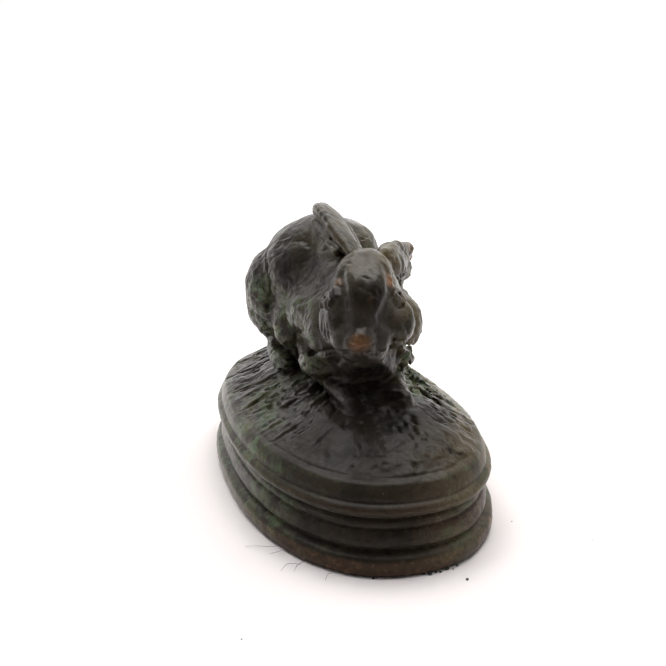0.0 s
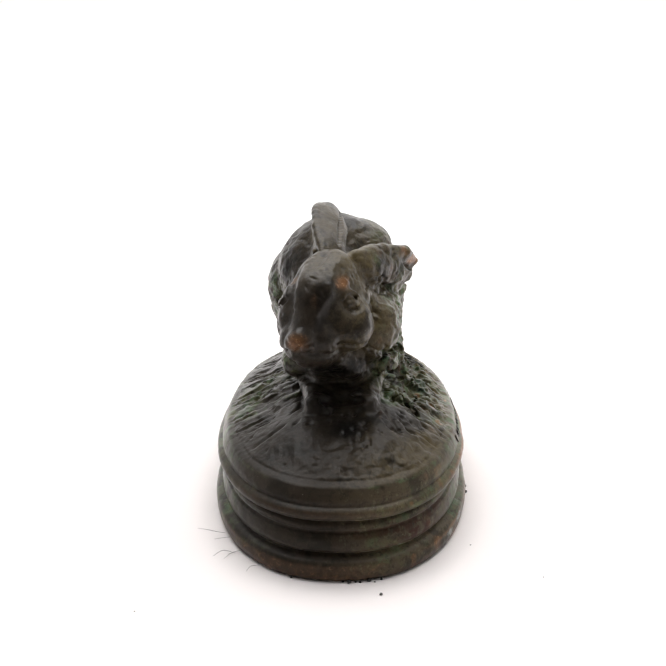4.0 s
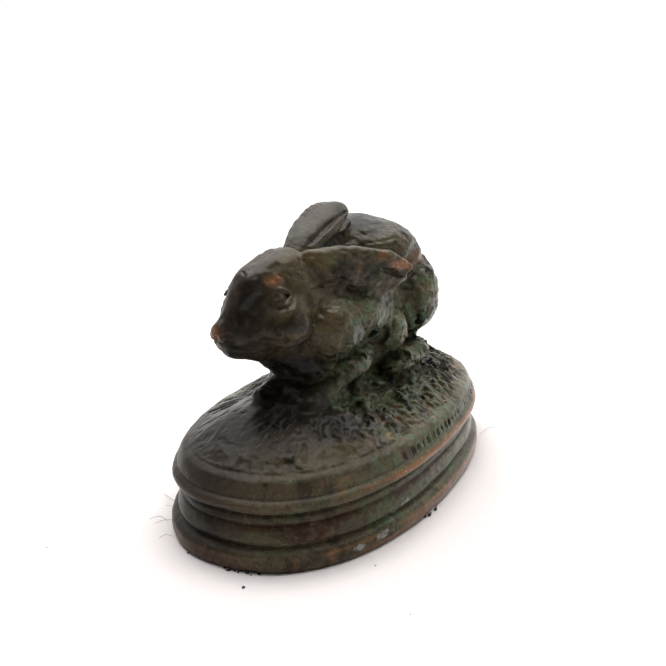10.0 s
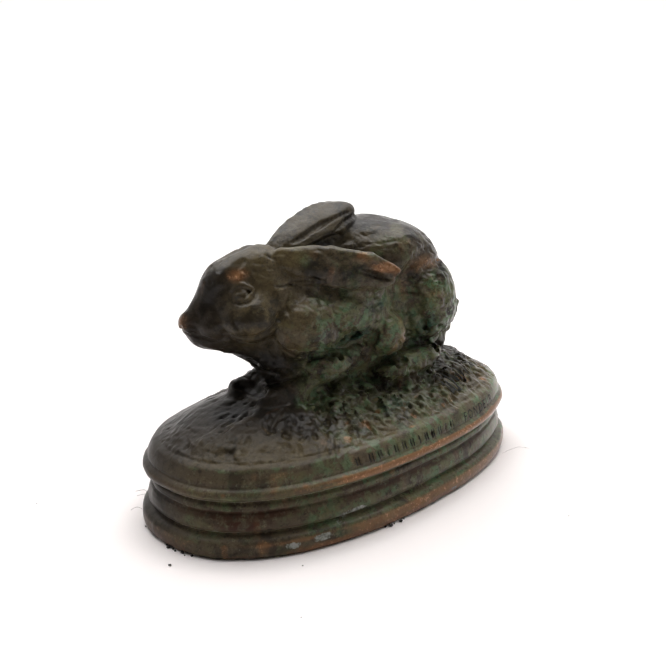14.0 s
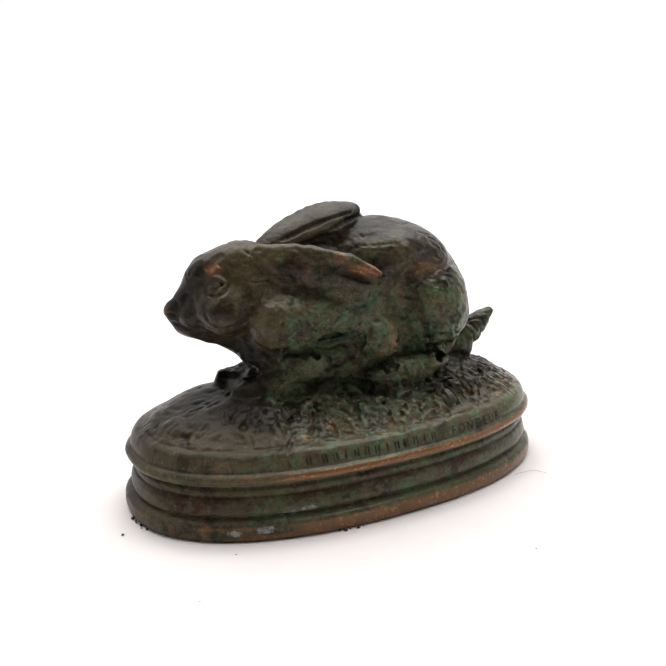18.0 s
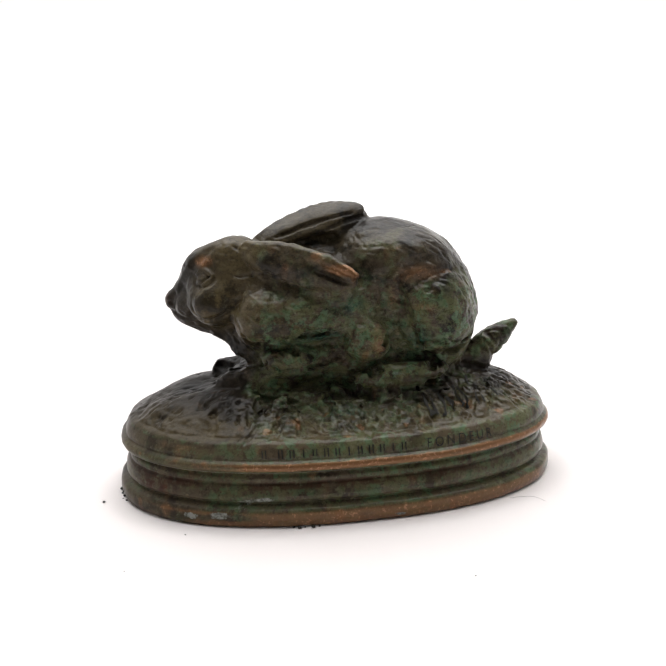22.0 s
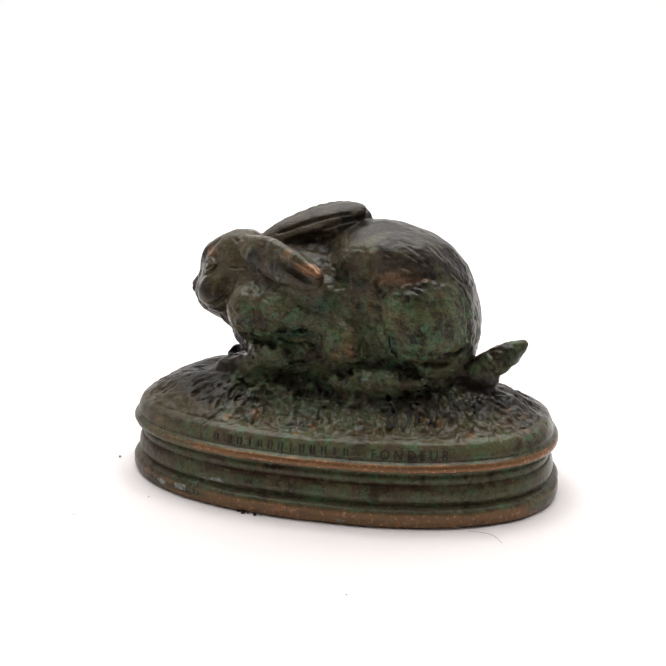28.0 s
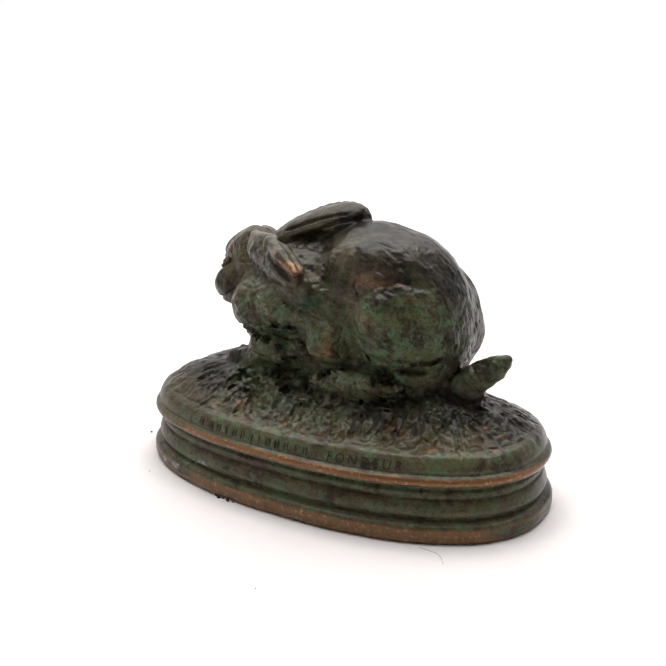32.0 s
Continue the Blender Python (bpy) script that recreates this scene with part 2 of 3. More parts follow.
        for ax in range(3):
            sa = s.take(range(n[ax] - 1), ax)
            sb = s.take(range(1, n[ax]), ax)
            e = np.nonzero(sa != sb)
            inside = s[e]
            b, c = [(1, 2), (2, 0), (0, 1)][ax]
            ok = (e[b] > 0) & (e[c] > 0) & (e[b] < n[b] - 1) & (e[c] < n[c] - 1)
            e, inside = [v[ok] for v in e], inside[ok]
            ring = []
            for db, dc in ((-1, -1), (0, -1), (0, 0), (-1, 0)):
                q = list(e)
                q[b], q[c] = e[b] + db, e[c] + dc
                ring.append(index[tuple(q)])
            ring = np.stack(ring, 1)
            ring[~inside] = ring[~inside][:, ::-1]
            faces.append(ring)
        return verts, np.concatenate(faces)


LATTICE = np.random.RandomState(7).rand(64, 64, 64).astype(np.float32) * 2 - 1


def grain(x, y, z):
    """Smooth lattice noise, -1 to 1."""
    out, base, frac = 0, [], []
    for v in (x, y, z):
        v = np.asarray(v, np.float32)
        i = np.floor(v)
        t = v - i
        base.append(i.astype(np.int32))
        frac.append(t * t * (3 - 2 * t))
    for i in (0, 1):
        for j in (0, 1):
            for k in (0, 1):
                w = (frac[0] if i else 1 - frac[0]) * (frac[1] if j else 1 - frac[1]) * (frac[2] if k else 1 - frac[2])
                out = out + w * LATTICE[(base[0] + i) & 63, (base[1] + j) & 63, (base[2] + k) & 63]
    return out


def facets(x, y, z, seed):
    """Distance to the nearest of one jittered point a cell: hollows with sharp ridges between."""
    base = [np.floor(v).astype(np.int32) for v in (x, y, z)]
    best = np.full(len(x), 9.0, np.float32)
    for i in (-1, 0, 1):
        for j in (-1, 0, 1):
            for k in (-1, 0, 1):
                c = (base[0] + i, base[1] + j, base[2] + k)
                d = 0
                for axis, v in enumerate((x, y, z)):
                    jit = LATTICE[(c[0] + 17 * axis + seed) & 63, (c[1] + 5 * axis) & 63, (c[2] + 29 * axis) & 63]
                    d = d + (c[axis] + 0.5 + 0.42 * jit - v) ** 2
                best = np.minimum(best, d)
    return np.sqrt(best)


def smooth(a, b, v):
    t = np.clip((v - a) / (b - a), 0, 1)
    return t * t * (3 - 2 * t)


PLINTH_A, PLINTH_B, PLINTH_N = 37.4, 20.85, 2.3
# height and set-back of the plinth's moulding, bottom to top
MOULDING = [(-1, -0.6), (0, -0.6), (0.35, -0.2), (1.3, 0), (2.4, -0.06), (2.85, -0.35), (3.15, -1.0), (3.4, -1.8), (3.65, -1.65), (4.0, -1.12), (4.7, -1.08), (5.6, -1.3), (6.35, -1.6),
            (6.6, -2.05), (6.85, -1.75), (7.5, -1.85), (8.0, -2.3), (8.3, -2.1), (8.55, -1.15), (8.9, -0.72), (9.45, -0.5), (9.95, -0.62), (10.25, -0.95), (10.45, -1.4),
            (10.65, -1.45), (10.95, -1.32), (11.6, -1.5), (12.2, -1.8), (12.7, -2.2), (13.05, -2.8), (13.3, -3.8)]


def oval(x, y, inset=0.0):
    """Signed distance, roughly, to the plinth's oval plan."""
    a, b, n = PLINTH_A - inset, PLINTH_B - inset, PLINTH_N
    u, v = np.abs(x) / a + 1e-6, np.abs(y) / b + 1e-6
    rho = (u ** n + v ** n) ** (1 / n)
    grad = rho ** (1 - n) * np.sqrt((u ** (n - 1) / a) ** 2 + (v ** (n - 1) / b) ** 2)
    return (rho - 1) / grad


def rim_at(xs):
    return -(PLINTH_B - 1.4) * (1 - (np.abs(xs) / (PLINTH_A - 1.4)) ** PLINTH_N) ** (1 / PLINTH_N)


def mark_bars():
    """Centres, directions, widths and heights of the unlettered marks."""
    out = []
    for i in range(5):
        for side in (-0.6, 0.5):
            out.append(((12.0 + 2.95 * i + side, -13.6 + 0.9 * i + 0.12 * i * i), (0.95, 0.26), 0.32, 3.1 + 0.3 * (i % 2)))
    for i in range(13):
        cx = -15.2 + 1.72 * i + (0.7 if i else 0)
        for side in (-0.28, 0.28) if i % 4 < 3 else (0.0,):
            out.append(((cx + side, float(rim_at(cx))), (1.0, 0.0), 0.24, 1.15 + 0.12 * (i % 2)))
    return out


def inlays(clay):
    """Dark inlays that paint the shade inside the cut marks and the founder's word on the rim: points and faces that
    follow the surface.
    """
    curve = bpy.data.curves.new("word", "FONT")
    curve.body, curve.size, curve.space_character = "FONDEUR", 1.9, 1.5
    ob = new("word", curve)
    me = bpy.data.meshes.new_from_object(ob.evaluated_get(bpy.context.evaluated_depsgraph_get()))
    bpy.data.objects.remove(ob)
    flat = np.array([v.co[:2] for v in me.vertices])
    faces = [tuple(p.vertices) for p in me.polygons]
    # along the oval at the rim: arc length from the first letter's place
    xs = np.linspace(9.8, 30.0, 600)
    ys = rim_at(xs)
    arc = np.concatenate([[0], np.cumsum(np.hypot(np.diff(xs), np.diff(ys)))])
    px, py = np.interp(flat[:, 0], arc, xs), np.interp(flat[:, 0], arc, ys)
    pts = [np.stack([px, py + flat[:, 1] * 0.5, 10.85 + flat[:, 1] * 0.9], 1)]
    count = len(flat)
    for (cx, cy), (ux, uy), w, h in mark_bars():
        for row in range(6):
            v = row / 5 - 0.5
            for col in (-0.5, -0.17, 0.17, 0.5):
                if h > 2:
                    pts.append([[cx + ux * col * w - uy * v * h, cy + uy * col * w + ux * v * h * 1.6, 16.0 + v * 1.4]])
                else:
                    pts.append([[cx + col * w, cy + v * 0.5, 11.5 + v * h]])
        faces += [(count + r * 4 + c, count + r * 4 + c + 1, count + r * 4 + c + 5, count + r * 4 + c + 4) for r in range(5) for c in range(3)]
        count += 24
    p, n = clay.settle(np.concatenate(pts))
    return p + n * 0.15, faces


def sculpt():
    clay = Clay((-39.5, -23, -0.9), (39.5, 23, 48), 0.2)
    # plinth
    x, y, z = np.meshgrid(*[a for a in clay.axes], indexing="ij", sparse=True)
    d2 = oval(x, y)
    off = np.interp(clay.axes[2], [p[0] for p in MOULDING], [p[1] for p in MOULDING]).astype(np.float32)
    plinth = np.maximum(d2 - off.reshape(1, 1, -1), np.maximum(0.02 - z, z - 13.3))
    clay.field = np.minimum(clay.field, plinth.astype(np.float32))
    # mound of ground on the plinth
    rho2 = np.maximum(0, 1 + oval(x, y, 2.9) / 17.0)
    top = 12.9 + (5.0 - 0.5 * smooth(2, 14, y)) * np.clip(1 - rho2 ** 2.8, -0.4, 1) + 0.45 * grain(x / 6, y / 6, 0 * x + 3.3)
    clay.join((slice(None),) * 3, (np.maximum(np.maximum(z - top, oval(x, y, 2.6)), 11.0 - z)).astype(np.float32), 0.9)
    egg, limb, crease = clay.egg, clay.limb, clay.crease
    egg((1, -1, 14.4), (23, 12.5, 4.0), k=3)
    # trunk
    egg((9.2, 1.0, 29.8), (13.9, 9.2, 13.4), k=1.6)
    egg((8.6, 1.4, 34.4), (11.0, 9.6, 7.8), k=1.6)
    egg((10.0, -3.4, 36.4), (9.0, 6.2, 6.0), (0, 10, 0), k=1.4)
    egg((10.0, 4.2, 35.6), (9.4, 5.0, 6.2), (0, 10, 0), k=1.4)
    egg((6.2, 0.9, 38.8), (6.5, 5.2, 4.9), k=2)
    egg((10.2, -1.2, 37.0), (8.2, 6.0, 5.4), (0, 12, 0), k=1.6)
    egg((15.6, 1.0, 25.2), (7.8, 9.2, 8.6), k=2.5)
    egg((-4, 0.2, 29.6), (13, 7.6, 9.2), k=1.8)
    egg((-3.5, 1.8, 37.0), (9.5, 3.2, 4.6), (0, -14, 0), k=1.2)
    egg((1.5, 1.6, 41.0), (4.6, 2.6, 2.8), (0, -10, 0), k=1.0)
    egg((-11, 0, 25), (6.6, 6.2, 7), k=2)
    egg((3, 0, 21.5), (15, 6.8, 5), k=1.5)
    # haunches
    egg((13.9, -5.5, 29.8), (6.9, 6.5, 7.4), (0, -20, 0), k=0.35)
    egg((15.2, -5.7, 26.2), (6.0, 5.2, 3.6), (0, -8, 0), k=1.6)
    egg((16.0, -3.2, 29.4), (6.6, 4.8, 7.6), k=2.5)
    egg((13.8, 7.3, 30.0), (7.6, 6.0, 7.8), (0, -24, 0), k=0.7)
    egg((16.0, 7.4, 25.8), (6.8, 5.2, 5.2), k=1.6)
    egg((16.2, 5.6, 27.5), (7.0, 6.0, 8.5), k=1.6)
    # shoulders, elbows and forearms
    for side in (-1, 1):
        egg((-12.2, side * 4.5, 28.8), (5.7, 4.7, 5.3), (0, 12, -side * 8), k=1.0)
        egg((-5.0, side * 5.2, 29.8), (8.6, 4.9, 4.6), (0, 8, 0), k=1.6)
        egg((3.0, side * 6.9, 25.4), (4.1, 3.9, 4.0), (0, 20, 0), k=0.8)
        egg((-9.0, side * 6.0, 22.6), (4.9, 3.4, 2.6), (0, 4, 0), k=0.4)
        egg((-3.0, side * 5.6, 22.8), (4.2, 2.2, 2.3), (0, -14, 0), k=0.8)
    egg((-0.6, -4.6, 30.8), (5.4, 4.5, 4.4), (0, 16, 0), k=2.0)
    egg((5.9, -10.6, 31.4), (1.5, 3.3, 5.2), (0, -14, 0), k=1.2, cut=True)
    egg((-4.2, -10.2, 25.2), (3.6, 3.4, 1.0), (0, -4, 0), k=0.5, cut=True)
    egg((-12.6, -8.6, 25.0), (3.4, 2.4, 0.65), (0, 8, 20), k=0.4, cut=True)
    limb((-9, -5.0, 20.6), (-19.3, -3.6, 18.0), 2.3, 1.8, k=0.8)
    limb((-9, 4.6, 20.6), (-19.6, 3.2, 18.3), 2.3, 1.8, k=0.8)
    for side in (-1, 1):
        for i in range(3):
            limb((-18.6, side * 3.2 + (i - 1) * 1.1, 18.2), (-20.6, side * 3.1 + (i - 1) * 1.3, 17.2), 0.75, 0.6, k=0.3)
    egg((-15.6, -0.8, 17.8), (4.8, 5.8, 2.6), k=0.8)
    egg((-17.6, -0.2, 18.4), (2.6, 5.4, 2.2), k=0.6)
    egg((-18.0, -3.8, 18.2), (2.4, 1.9, 1.4), (0, 24, 10), k=0.8)
    egg((-18.2, 3.4, 18.4), (2.4, 1.8, 1.4), (0, 24, -10), k=0.8)
    egg((-20.0, -0.2, 19.6), (2.0, 3.4, 1.1), k=0.4, cut=True)
    egg((-25.6, -1.4, 18.8), (4.4, 3.4, 1.7), (0, -8, 0), k=1.4, cut=True)
    # deep slots under the forearm, behind the elbow and under the haunch
    egg((-6.5, -10.4, 18.9), (9.5, 4.8, 1.35), (0, -1, -6), k=0.35, cut=True)
    egg((8.6, -10.6, 23.4), (2.6, 3.6, 2.0), (0, 30, 0), k=0.35, cut=True)
    egg((11.5, -11.0, 22.2), (4.5, 3.4, 0.8), (0, -4, 0), k=0.3, cut=True)
    egg((18.6, -8.6, 22.6), (3.4, 3.0, 0.9), (0, -4, 20), k=0.35, cut=True)
    # hind feet along the ground, lumpy with their toes
    egg((8.4, -8.4, 19.4), (8.4, 3.0, 2.2), (0, -4, 2), k=0.7)
    egg((4.4, -9.4, 20.0), (2.8, 1.9, 1.5), (0, -16, 8), k=0.7)
    egg((11.6, -9.6, 20.2), (3.2, 1.7, 1.5), (0, 4, 0), k=0.7)
    egg((9.0, 8.2, 18.9), (8.2, 2.2, 1.8), (0, -3, -3), k=0.8)
    # neck and head
    limb((-6, -0.2, 32.6), (-15.5, 0.8, 33.6), 6.4, 5.5, k=1.8)
    egg((-18.6, 2.2, 35.0), (6.6, 4.9, 5.3), (0, -30, -20.3), k=1.2)
    egg((-21.8, 3.5, 32.7), (6.9, 3.5, 4.4), (0, -52, -20.3), k=1.2)
    egg((-21.4, 2.7, 36.0), (4.7, 3.7, 3.7), (0, -38, -20.3), k=1.2)
    egg((-17.2, 1.5, 38.1), (4.6, 4.0, 3.5), (0, -12, -20.3), k=1.2)
    egg((-18.6, 2.2, 31.6), (6.4, 5.2, 4.7), (0, -14, -20.3), k=1.5)
    egg((-20.8, -1.5, 31.4), (4.4, 3.4, 3.8), (0, 16, -24), k=1.4)
    egg((-19.4, 6.1, 31.8), (4.4, 2.9, 3.8), (0, 14, -18), k=1.4)
    egg((-24.6, 2.2, 30.2), (2.5, 2.0, 2.1), (0, -20, -28), k=0.9)
    egg((-23.6, 6.4, 30.2), (2.5, 2.0, 2.1), (0, -20, -14), k=0.9)
    egg((-26.8, 5.3, 30.3), (1.6, 2.1, 1.7), (0, -40, -20.3), k=0.7)
    limb((-23.4, 3.9, 34.4), (-26.6, 5.2, 31.0), 1.9, 1.4, k=1.0)
    egg((-25.2, 4.7, 28.5), (2.2, 2.3, 1.6), (0, 0, -20.3), k=1.0)
    egg((-22.6, 3.3, 28.0), (4.2, 3.0, 2.1), (0, 8, -20.3), k=1.0)
    limb((-21.4, 2.8, 27.8), (-14.5, 0.8, 24.6), 2.2, 4.4, k=1.6)
    # hollow chest below the jaw
    egg((-20.4, 1.0, 22.4), (4.2, 3.7, 2.0), (0, 34, -12), k=0.5, cut=True)
    egg((-16.4, 1.5, 40.4), (2.6, 2.2, 1.2), (0, 6, -20), k=0.5)
    egg((-18.2, -0.2, 21.2), (2.6, 4.0, 1.0), k=0.4, cut=True)
    # eyes: socket, ball, lids and brow, each set on the head's own surface
    for spot, side in (((-22.9, -2.0, 35.5), -1), ((-19.6, 9.0, 35.5), 1)):
        near = clay.settle([(spot[0] + i * 0.9, spot[1] - i * 0.3, spot[2] + j * 0.9) for i in (-1, 0, 1) for j in (-1, 0, 1)])
        c, n = near[0].mean(0), near[1].mean(0)
        n /= np.linalg.norm(n)
        e1 = np.array([0.94, -0.34, 0.12]) - n * (n @ np.array([0.94, -0.34, 0.12]))
        e1 /= np.linalg.norm(e1)
        e2 = np.cross(n, e1) * side * -1.0
        e2 *= np.sign(e2[2])
        at = lambda u, w, h: tuple(c + e1 * u + e2 * w + n * (h - 0.06 * u * u))
        tilt = (0, -10, -20.3)
        egg(at(0.2, 0, 1.3), (2.6, 1.7, 2.0), tilt, k=0.8, cut=True)
        egg(at(0, 0, -0.8), (1.45, 1.3, 1.3), tilt, k=0.12)
        for w, r in ((1.35, 0.36), (-1.25, 0.3)):
            arc = [at(-1.9 + 0.475 * i, w * (1 - ((-1.9 + 0.475 * i) / 2.15) ** 2), 0.12) for i in range(9)]
            for p, q in zip(arc[:-1], arc[1:]):
                limb(p, q, r, r, k=0.3)
        egg(at(-0.4, 2.6, -0.6), (2.2, 1.1, 0.8), (0, -20, -20.3), k=0.9)
        # hollow between the eye and the muzzle
        egg(at(-2.6, -2.4, 1.35), (2.4, 1.0, 1.2), (0, -48, -22), k=2.4, cut=True)
    # bridge of the nose between two furrows, and a furrow over the brow
    crease([(-20.2, 0.4, 38.8), (-22.6, 1.2, 36.6), (-25.2, 2.8, 33.2)], 0.9, -0.65, 0.9)
    crease([(-19.2, 5.0, 38.8), (-21.8, 5.8, 36.6), (-24.6, 6.6, 33.2)], 0.9, -0.65, 0.9)
    crease([(-15.6, 1.2, 41.8), (-18.4, 2.2, 41.0), (-21.2, 3.0, 38.8)], 0.8, -0.55, 0.9)
    # nostrils as slits
    crease([(-28.4, 4.4, 30.6), (-27.6, 3.2, 31.0)], 0.2, 0.0)
    crease([(-28.0, 6.6, 30.6), (-27.0, 7.6, 31.0)], 0.2, 0.0)
    # the lowered ear: two rolled edges and a web between them, hollow to the outside
    egg((-9.6, -5.6, 38.2), (7.0, 2.2, 3.0), (-35, 8, -27), k=0.8)
    egg((-4.2, -9.1, 36.9), (5.6, 1.3, 2.4), (-32, 14, -27), k=0.8)
    egg((-3.6, -7.8, 34.6), (4.6, 2.2, 2.4), (0, 14, -24), k=1.2)
    limb((-15, -2.4, 40.2), (-8.6, -6.6, 40.0), 1.2, 1.1, k=0.8)
    limb((-8.6, -6.6, 40.0), (-4, -10.3, 39.0), 1.1, 1.0, k=0.5)
    limb((-4, -10.3, 39.0), (0.2, -12.3, 36.8), 1.0, 0.55, k=0.5)
    limb((-13, -4.6, 36.4), (-6.6, -8.7, 35.3), 0.9, 0.75, k=0.7)
    limb((-6.6, -8.7, 35.3), (-2.2, -10.6, 35.0), 0.75, 0.65, k=0.6)
    limb((-2.2, -10.6, 35.0), (0.1, -12.1, 36.6), 0.65, 0.5, k=0.5)
    egg((-4.6, -8.7, 37.3), (5.2, 1.6, 2.2), (-32, 14, -27), k=0.8)
    egg((-3.4, -11.9, 36.6), (3.6, 1.7, 0.7), (-16, 18, -24), k=0.3, cut=True)
    crease([(-17.9, -5, 36.4), (-14.6, -6, 36.4), (-11, -7.5, 36.0)], 0.4, 0.1)
    # the ear laid back over the neck: a rounded leaf with a ridged rim, open to the far side
    egg((-4.8, 1.3, 42.4), (9.8, 1.6, 3.6), (-48, -18, 0), k=0.5)
    egg((1.2, 1.7, 43.8), (4.2, 1.5, 2.5), (-48, 0, 0), k=0.6)
    rim = [(-13.4, 2.6, 40.6), (-9.6, 3.2, 42.7), (-7.6, 3.5, 43.7), (-5.4, 3.7, 44.6), (-3.8, 3.8, 45.1), (-2.1, 3.8, 45.5), (-0.5, 3.7, 45.7), (1.0, 3.5, 45.7), (2.4, 3.2, 45.4), (3.5, 2.8, 45.0), (4.4, 2.3, 44.3)]
    for p, q in zip(rim[:-1], rim[1:]):
        limb(p, q, 0.5, 0.5, k=0.7)
    limb((-10, 3.6, 40.0), (2.4, 3.6, 43.2), 0.6, 0.5, k=0.5)
    egg((-3.4, 4.4, 42.9), (7.6, 1.3, 1.4), (-40, -15, 0), k=0.3, cut=True)
    egg((-4.8, -3.2, 40.6), (5.8, 3.0, 1.3), (0, -14, 2), k=0.4, cut=True)
    crease([(-10.5, -0.4, 41.6), (-4, -0.7, 44.0), (2.0, -0.6, 45.2)], 0.45, 0.12)
    crease([(-3.2, -1.8, 42.0), (0.8, -1.2, 43.8), (4.6, -0.8, 44.6)], 0.4, 0.15)
    # tail: a leaf of ribbed fur
    egg((23.6, -0.9, 18.6), (3.4, 2.6, 2.6), k=1.0)
    egg((26.2, -1.1, 21.6), (5.6, 2.3, 2.3), (0, -36, 3), k=0.8)
    egg((28.8, -1.3, 23.7), (2.8, 1.5, 1.3), (0, -34, 3), k=0.5)
    limb((28.6, -1.3, 23.9), (30.7, -1.4, 25.0), 0.9, 0.5, k=0.5)
    # sharp undercuts below the forearm, elbow and haunch
    crease([(-14, -8, 21.0), (-9, -9, 19.8), (-4.6, -9, 20.6), (-1.6, -9, 22.6), (0.4, -10, 21.6), (3.6, -11, 21.4), (6.4, -11, 23.4), (7.4, -11, 26.6)], 0.8, 0.5)
    crease([(-18, -4, 27.2), (-15, -6.5, 25.6), (-12.4, -8, 25.6), (-8.7, -9, 25.2), (-5.6, -9, 26.6), (-4.0, -9, 27.0), (-1.0, -9.5, 26.0)], 0.75, 0.4)
    crease([(-1.4, -9.5, 26.0), (-1.6, -9, 24.2), (-2.0, -9, 22.6)], 0.7, 0.4)
    crease([(12.6, -9, 38.3), (9.5, -9.5, 37.6), (7.0, -9.5, 35.0), (6.9, -10, 31.5), (7.9, -10.5, 28.0), (9.4, -11, 25.2)], 1.5, -0.6, 0.9)
    crease([(9.2, -11, 25.6), (10.8, -11, 23.5), (13.4, -11, 22.2), (17, -10.5, 22.0), (20.6, -9, 22.8), (22.8, -6, 24.0)], 0.75, 0.5)
    crease([(12.2, 9, 38.0), (7.4, 10.5, 35.2), (6.4, 11, 31.0), (8.0, 11, 27.0)], 0.5, 0.1)
    crease([(-16.5, 6, 26.8), (-12.5, 8.5, 24.9), (-6.7, 9, 25.8), (-4.4, 9, 25.4)], 0.6, 0.3)
    # jaw lines and the mouth
    crease([(-25.2, -0.6, 28.8), (-21.6, -4, 29.0), (-18.9, -4.5, 30.6), (-16.6, -4.8, 32.6), (-16.0, -4.8, 34.4)], 0.34, 0.08)
    crease([(-24.0, 8.0, 28.9), (-20, 9, 28.9), (-17, 9, 31), (-15.6, 8.5, 33)], 0.3, 0.06)
    crease([(-28.2, 5.6, 29.9), (-26.8, 3.2, 29.0), (-24.8, 1.2, 28.4)], 0.22, 0.05)
    crease([(-28.2, 5.6, 29.9), (-26.4, 8, 29.0), (-24.6, 8.6, 28.4)], 0.22, 0.05)
    # scorings on the cheeks and the muzzle
    for i in range(4):
        crease([(-22.2 + 0.9 * i, 8.6 + 0.2 * i, 32.2), (-22.4 + 1.0 * i, 8.6 + 0.2 * i, 30.0)], 0.18, -0.02)
    # furrow between foot and ground
    crease([(-14, -8, 18.2), (-6, -11, 18.0), (0, -12.6, 18.2), (10, -12.6, 18.0), (18, -10.5, 17.8)], 0.6, 0.3)
    # the maker's marks, as plain bars: a row on the ground, a row on the rim
    for (cx, cy), (ux, uy), w, h in mark_bars():
        crease([(cx - uy * h * 0.5, cy - ux * h * 0.5 * (2.2 if h > 2 else 0.3), 15.4 if h > 2 else 10.9),
                (cx + uy * h * 0.5, cy + ux * h * 0.5 * (2.2 if h > 2 else 0.3), 16.6 if h > 2 else 12.1)], w * 0.5, 0.1)
    # the trough between the animal and the ground
    crease([(-15, -8.4, 18.6), (-10, -10.2, 18.2), (-5, -11.4, 18.0), (0, -12.0, 17.8), (5, -12.4, 17.6)], 1.3, 1.0)
    crease([(5, -12.8, 17.6), (10, -12.8, 17.6), (15, -11.6, 17.6)], 0.8, 0.6)
